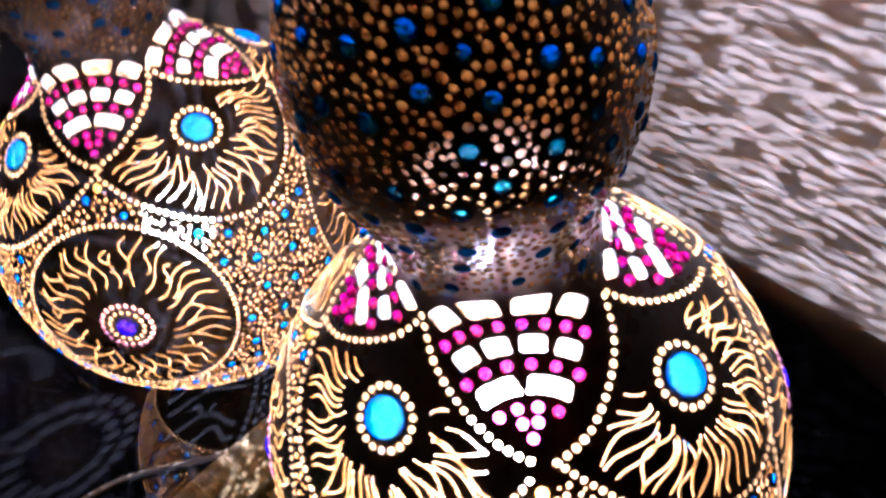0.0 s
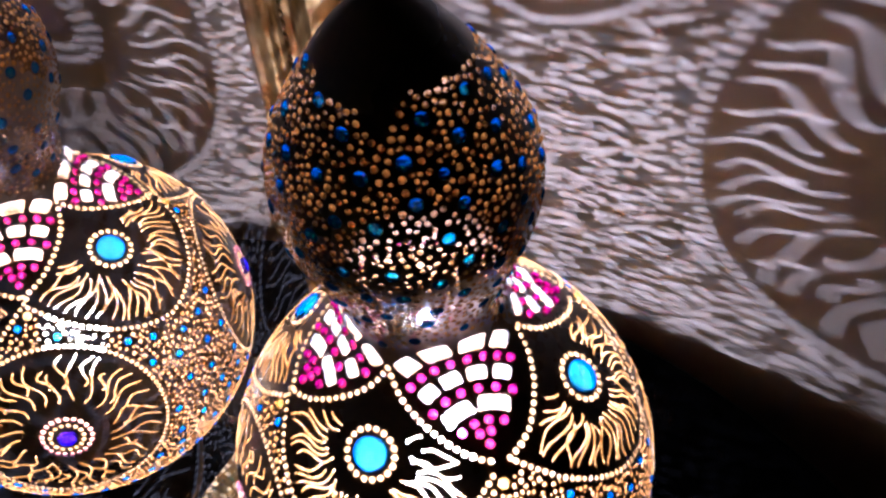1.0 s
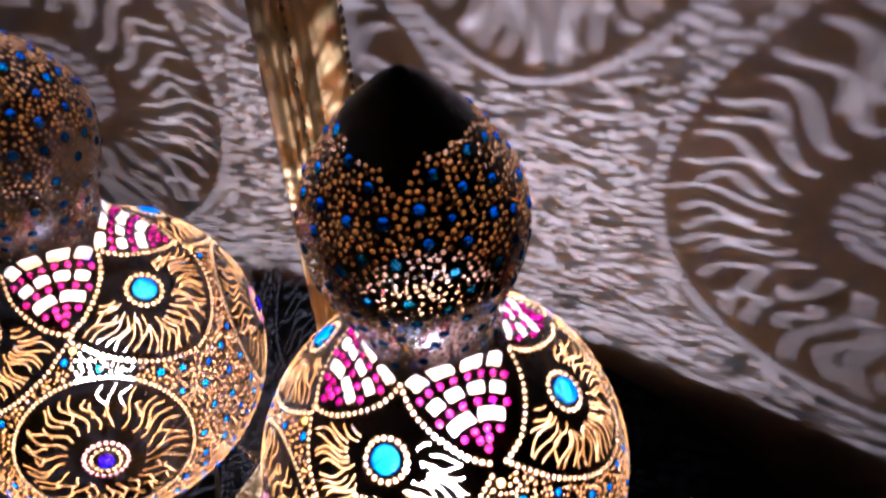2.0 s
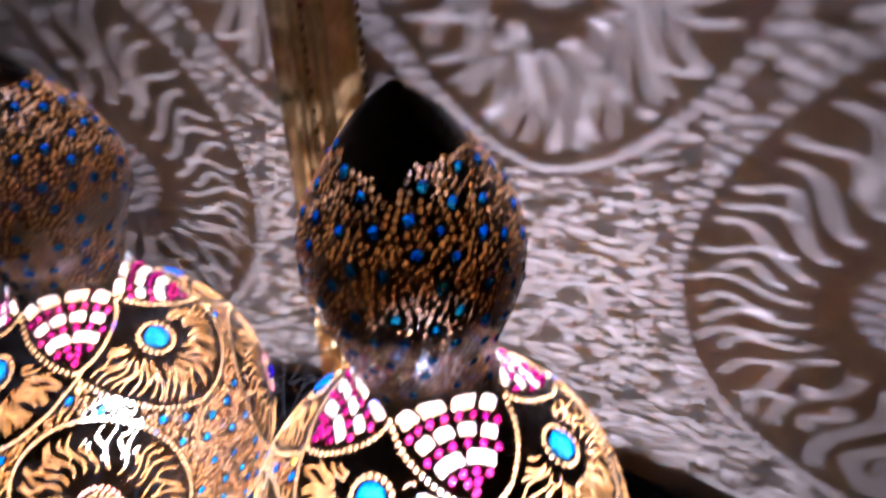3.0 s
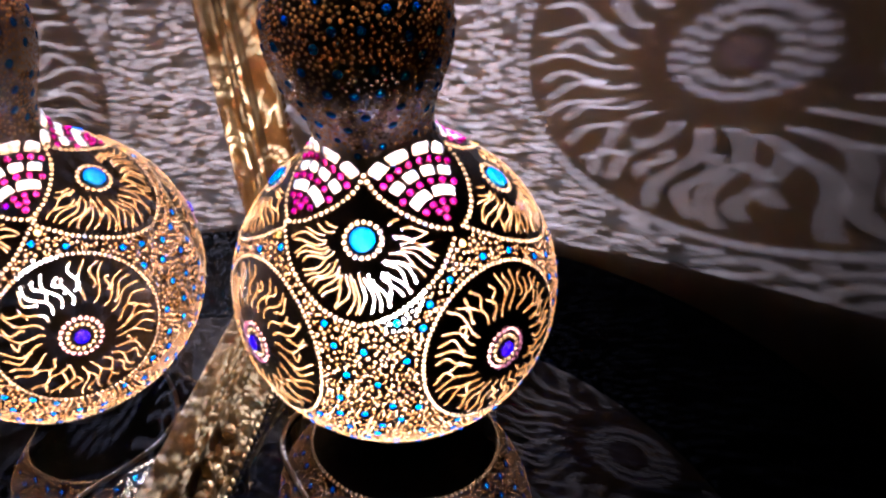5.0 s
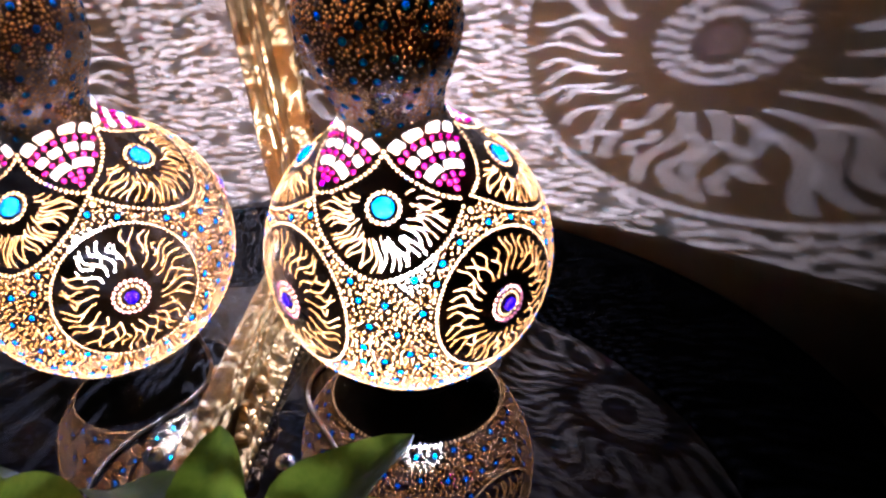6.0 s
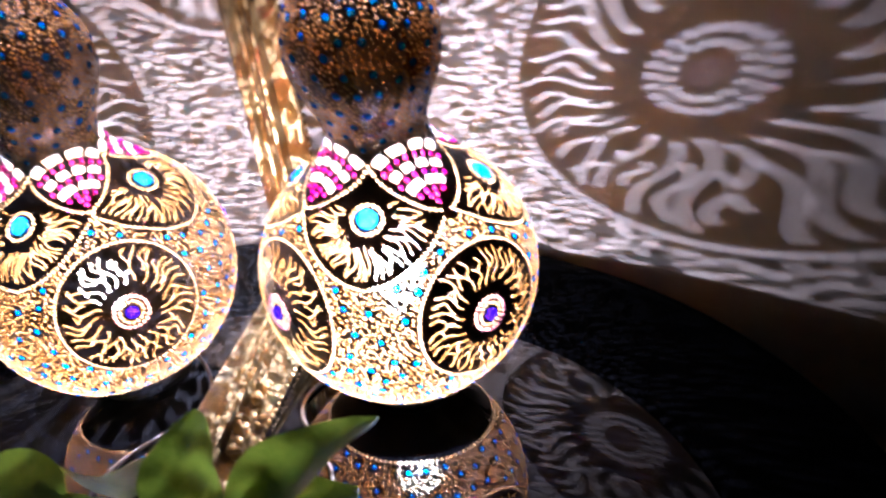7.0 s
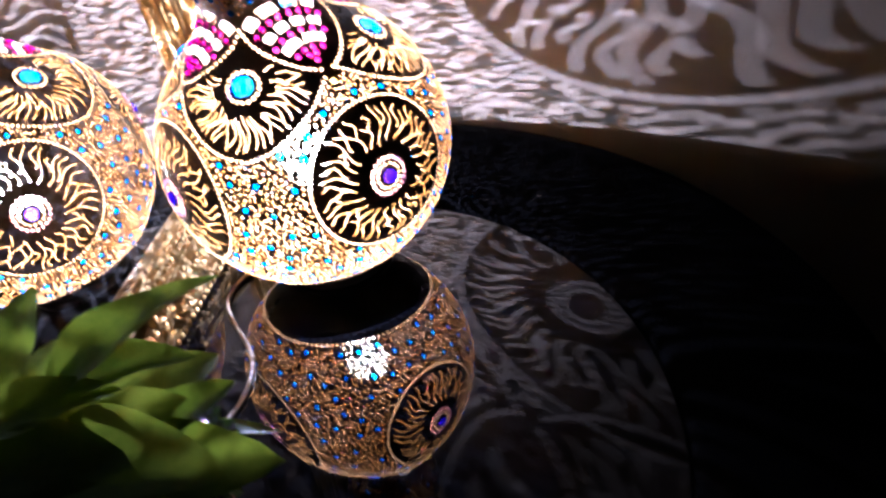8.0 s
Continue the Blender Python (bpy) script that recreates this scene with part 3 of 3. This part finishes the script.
strokes.sort(key=lambda l: facing(l[0][0]))
for line in strokes[:300]:
    part("carved_line", mesh_of("carved_line", *groove(line), STROKE), lamp)
verts, faces = [], []
for line in strokes[300:]:
    v, f = groove(line)
    o = len(verts)
    verts += v
    faces += [tuple(i + o for i in q) for q in f]
if verts:
    tagged(part("carved_line_field", mesh_of("carved_line_field", verts, faces, STROKE), lamp, "many glowing carved wavy lines"), kind="stuff")

for fan, r0, r1, b0, b1 in tiles:
    verts, faces = [], []
    us, vs = np.linspace(0, 1, 5), np.linspace(0, 1, 4)
    for lift, shrink in ((-0.0004, 0.0), (0.0005, 0.04), (0.0009, 0.16)):
        for v in vs:
            for u in us:
                cu, cv = 2 * u - 1, 2 * v - 1
                uu = 0.5 + (0.5 - shrink) * cu * math.sqrt(1 - 0.3 * cv ** 4)
                vv = 0.5 + (0.5 - shrink) * cv * math.sqrt(1 - 0.3 * cu ** 4)
                phi, l = around(fan, TIP_LAT, radians(r0 + (r1 - r0) * vv), radians(b0 + (b1 - b0) * uu))
                p, n, _ = skin(phi, lat_to_s(l))
                verts.append(p + n * lift)
    edge = [0, 1, 2, 3, 4, 9, 14, 19, 18, 17, 16, 15, 10, 5]
    for o in (0, 20):
        faces += [(edge[i] + o, edge[(i + 1) % 14] + o, edge[(i + 1) % 14] + o + 20, edge[i] + o + 20) for i in range(14)]
    faces += [(40 + r * 5 + c, 41 + r * 5 + c, 46 + r * 5 + c, 45 + r * 5 + c) for r in range(3) for c in range(4)]
    part("tile", mesh_of("tile", verts, faces, TILE, False), lamp)

# ---- gilt mirror ----
mirror = empty("wall_mirror", pose(0, 0.093, TABLE, -3.2), "mirror in a worn gilt frame leaning on the table", "mirror")
X0, X1, Z0, Z1 = -0.40, 0.064, 0.043, 0.60     # the glass
part("mirror_glass", slab("mirror_glass", (X0 - 0.003, 0.0, Z0 - 0.003), (X1 + 0.003, 0.004, Z1 + 0.003), MIRROR), mirror, "slightly dusty mirror glass")
RAIL = [(0.0, -0.002), (0.0, 0.0035), (0.0012, 0.0058), (0.0035, 0.0062), (0.0050, 0.0050), (0.0058, 0.0066), (0.0085, 0.0075), (0.0098, 0.0060), (0.0106, 0.0040), (0.0140, 0.0040),
        (0.0150, 0.0068), (0.0162, 0.0080), (0.0175, 0.0072), (0.0200, 0.0062), (0.0235, 0.0064), (0.0262, 0.0078), (0.0270, 0.0072), (0.0278, 0.0082), (0.0310, 0.0105), (0.0345, 0.0148),
        (0.0365, 0.0172), (0.0385, 0.0182), (0.0410, 0.0176), (0.0425, 0.0150), (0.0430, 0.0100), (0.0430, -0.012), (0.0, -0.012)]
CORNERS = [((X0, Z0), (-1, -1)), ((X1, Z0), (1, -1)), ((X1, Z1), (1, 1)), ((X0, Z1), (-1, 1))]
for i in range(4):
    (a, da), (b, db) = CORNERS[i], CORNERS[(i + 1) % 4]
    verts, faces = [], []
    n, steps = len(RAIL), 24
    for kk in range(steps + 1):
        f = kk / steps
        for w, h in RAIL:
            x = (a[0] + da[0] * w) * (1 - f) + (b[0] + db[0] * w) * f
            z = (a[1] + da[1] * w) * (1 - f) + (b[1] + db[1] * w) * f
            wob = 0.0004 * noise.noise((x * 40, z * 40, w * 90))
            verts.append((x, -h + wob, z))
        if kk:
            o = (kk - 1) * n
            faces += [(o + j, o + (j + 1) % n, o + n + (j + 1) % n, o + n + j) for j in range(n)]
    rail = part("rail", mesh_of("rail", verts, faces, GILTWORN if i == 0 else GILT, False), mirror, "gilt moulded rail, rubbed and darkened")
    rail.data.polygons.foreach_set("use_smooth", [True] * len(rail.data.polygons))
    # carved rows in the groove and along the outer edge
    for row, w, h, r, gap in (("beading", 0.0123, 0.0046, 0.0020, 0.0052), ("rope_moulding", 0.0410, 0.0182, 0.0021, 0.0060)):
        verts, faces = [], []
        length = math.hypot(b[0] - a[0], b[1] - a[1]) + 2 * w
        count = int(length / gap)
        ux, uz = (1 if b[0] > a[0] else -1 if b[0] < a[0] else 0), (1 if b[1] > a[1] else -1 if b[1] < a[1] else 0)
        for c in range(count):
            d = (c + 0.5) * length / count
            px, pz = a[0] + da[0] * w + ux * d, a[1] + da[1] * w + uz * d
            o, tw = len(verts), (rng.uniform(-0.5, 0.5) + (0.8 if c % 2 else -0.8) if row == "beading" else 0.5)
            for q, zz in ((1.0, 0.0), (0.8, 0.6), (0.35, 1.0)):
                for j in range(7):
                    an = 2 * math.pi * j / 7
                    lx, lz = 1.35 * q * r * math.cos(an), 0.7 * q * r * math.sin(an)
                    dx, dz = lx * math.cos(tw) - lz * math.sin(tw), lx * math.sin(tw) + lz * math.cos(tw)
                    verts.append((px + ux * dx + uz * dz, -h - zz * r * rng.uniform(0.6, 1.0), pz + uz * dx + ux * dz))
            faces += [(o + t * 7 + j, o + t * 7 + (j + 1) % 7, o + (t + 1) * 7 + (j + 1) % 7, o + (t + 1) * 7 + j) for t in (0, 1) for j in range(7)]
            faces.append(tuple(o + 14 + j for j in range(7)))
        tagged(part(row, mesh_of(row, verts, faces, GILTDARK), rail, "dark gilt carved " + row.replace("_", " ")), kind="stuff")


def lobe(at, turn, size, seed):
    """One carved leaf lobe with a raised rib and a curled tip."""
    verts, faces = [], []
    n, m = 8, 6
    for i in range(n + 1):
        f = i / n
        w = size[1] * math.sin(math.pi * min(1, 0.12 + 0.85 * f)) ** 0.7
        for j in range(m):
            u = 2 * j / (m - 1) - 1
            verts.append((size[0] * (f - 0.5), -size[2] * (1.1 - u * u) * (0.5 + 0.7 * math.sin(2.6 * f)) - 0.0006 * math.cos(14 * u + seed), w * u * 0.5 + 0.15 * size[1] * math.sin(3 * f + seed)))
    for i in range(n):
        faces += [(i * m + j, i * m + j + 1, (i + 1) * m + j + 1, (i + 1) * m + j) for j in range(m - 1)]
    me = mesh_of("carved_lobe", verts, faces, GILTDARK)
    return me, Matrix.Translation(at) @ pose(0, 0, 0, 0, turn, 0)


lrng = random.Random(3)
for k in range(24):
    a, d = lrng.uniform(0, 6.28), math.sqrt(lrng.random())
    me, m = lobe((-0.082 + 0.030 * d * math.cos(a), -0.0105 - 0.004 * lrng.random(), 0.017 + 0.011 * d * math.sin(a)), lrng.uniform(0, 360), (lrng.uniform(0.010, 0.020), lrng.uniform(0.005, 0.009), lrng.uniform(0.003, 0.006)), k)
    part("carved_lobe", me, mirror, "", m)

# ---- things on the table ----
def tube(name, points, radius, mat):
    cu = bpy.data.curves.new(name, "CURVE")
    cu.dimensions, cu.bevel_depth, cu.bevel_resolution, cu.resolution_u = "3D", radius, 2, 10
    sp = cu.splines.new("NURBS")
    sp.points.add(len(points) - 1)
    for q, p in zip(sp.points, points):
        q.co = (*p, 1)
    sp.use_endpoint_u, sp.order_u = True, 4
    cu.materials.append(mat)
    ob = bpy.data.objects.new(name, cu)
    me = bpy.data.meshes.new_from_object(ob)
    bpy.data.objects.remove(ob)
    me.polygons.foreach_set("use_smooth", [True] * len(me.polygons))
    return me


CORD_AT = ((0.012, 0.030, 0.0022), (-0.012, 0.052, 0.0016), (-0.035, 0.062, 0.0016), (-0.060, 0.052, 0.0016), (-0.085, 0.028, 0.0016), (-0.115, 0.012, 0.0016), (-0.16, 0.02, 0.0016), (-0.22, 0.06, 0.0016))
tagged(new("power_cord", tube("power_cord", [(x, y, TABLE + z) for x, y, z in CORD_AT], 0.0014, CORD)), "thin brown power cord lying on the black table beside the lamp", "cord")


def leaf_mesh(length, width, bend, curl):
    verts, faces = [], []
    n, m = 12, 7
    for i in range(n + 1):
        f = i / n
        w = width * 0.5 * (math.sin(math.pi * f ** 0.78) ** 0.72 if 0 < f < 1 else 0.0) + 0.0003
        z0 = -bend * length * f * f
        for j in range(m):
            u = 2 * j / (m - 1) - 1
            ripple = 0.045 * length * math.sin(9 * f + 2 * u) * abs(u) ** 2
            vein = 0.0012 * math.cos(f * 42 - abs(u) * 7) * abs(u) * (1 - abs(u))
            verts.append((w * u, length * f, z0 + curl * w * u * u + 0.10 * w * abs(u) + ripple * (w / width) + vein))
    for i in range(n):
        for j in range(m - 1):
            a = i * m + j
            faces.append((a, a + 1, a + m + 1, a + m))
    return mesh_of("leaf", verts, faces, LEAF)


plant = empty("potted_plant", Matrix.Translation((-0.304, 0.020, TABLE)), "leafy green house plant in a terracotta pot on the table", "plant")
part("pot", lathe("pot", [(0, 0.0), (0.034, 0.0), (0.036, 0.002), (0.045, 0.055), (0.050, 0.056), (0.051, 0.072), (0.046, 0.073), (0.044, 0.062), (0, 0.062)], TERRACOTTA, 40), plant, "terracotta pot")
part("soil", lathe("soil", [(0, 0.066), (0.02, 0.067), (0.0445, 0.0635)], SOIL, 24), plant)
shapes = [leaf_mesh(0.072, 0.039, 0.30, 0.25), leaf_mesh(0.064, 0.035, 0.45, 0.35), leaf_mesh(0.054, 0.030, 0.2, 0.2), leaf_mesh(0.044, 0.025, 0.35, 0.3)]
prng = random.Random(21)
for k in range(130):
    a = 2.4 * k + prng.uniform(-0.3, 0.3)
    high = 0.088 + 0.064 * prng.random() ** 0.7 if k > 8 else prng.uniform(0.075, 0.095)
    out = prng.uniform(0.008, 0.055)
    p0, p1 = Vector((0.4 * out * math.cos(a), 0.4 * out * math.sin(a), 0.062)), Vector((out * math.cos(a), out * math.sin(a), high))
    stem = part("stem", tube("stem", [p0, p0.lerp(p1, 0.35) + Vector((0, 0, 0.004)), p0.lerp(p1, 0.7) + Vector((0, 0, 0.006)), p1], 0.0011, STEM), plant)
    rise = prng.uniform(-25, 24)
    part("leaf", shapes[k % 4 if high > 0.1 else 1 + k % 3], plant, "", Matrix.Translation(p1) @ pose(0, 0, 0, 0, 0, math.degrees(a) - 90 + prng.uniform(-25, 25)) @ pose(0, 0, 0, rise, prng.uniform(-25, 25)))


def foil_scrap(size, seed):
    verts, faces = [], []
    n = 9
    for i in range(n):
        for j in range(n):
            x, y = i / (n - 1) - 0.5, j / (n - 1) - 0.5
            verts.append((size * x, 0.7 * size * y, 0.28 * size * noise.noise((x * 4, y * 4, seed)) + 0.12 * size * noise.noise((x * 11, y * 11, seed + 5))))
    for i in range(n - 1):
        faces += [(i * n + j, (i + 1) * n + j, (i + 1) * n + j + 1, i * n + j + 1) for j in range(n - 1)]
    return mesh_of("foil_scrap", verts, faces, SILVER, False)


for k, at in enumerate(((0.046, -0.074, 0.118), (0.030, -0.078, 0.112), (0.050, -0.055, 0.100), (-0.005, -0.060, 0.125))):
    part("foil_wrap", foil_scrap(0.026 - 0.003 * k, 7.3 * k), plant, "crumpled shiny clear foil", Matrix.Translation(at) @ pose(0, 0, 0, 35 + 20 * k, 15, 60 * k))

bauble = empty("silver_bauble", Matrix.Translation((-0.108, 0.052, TABLE)), "small silver ball ornament on the black table", "ornament")
part("ball", lathe("ball", [(0.0065 * math.sin(radians(a)), 0.0065 - 0.0065 * math.cos(radians(a))) for a in range(0, 181, 12)], SILVER, 24), bauble)
part("cap", lathe("cap", [(0.0022, 0.0122), (0.0024, 0.0138), (0.0012, 0.0145), (0.0, 0.0146)], SILVER, 14), bauble)
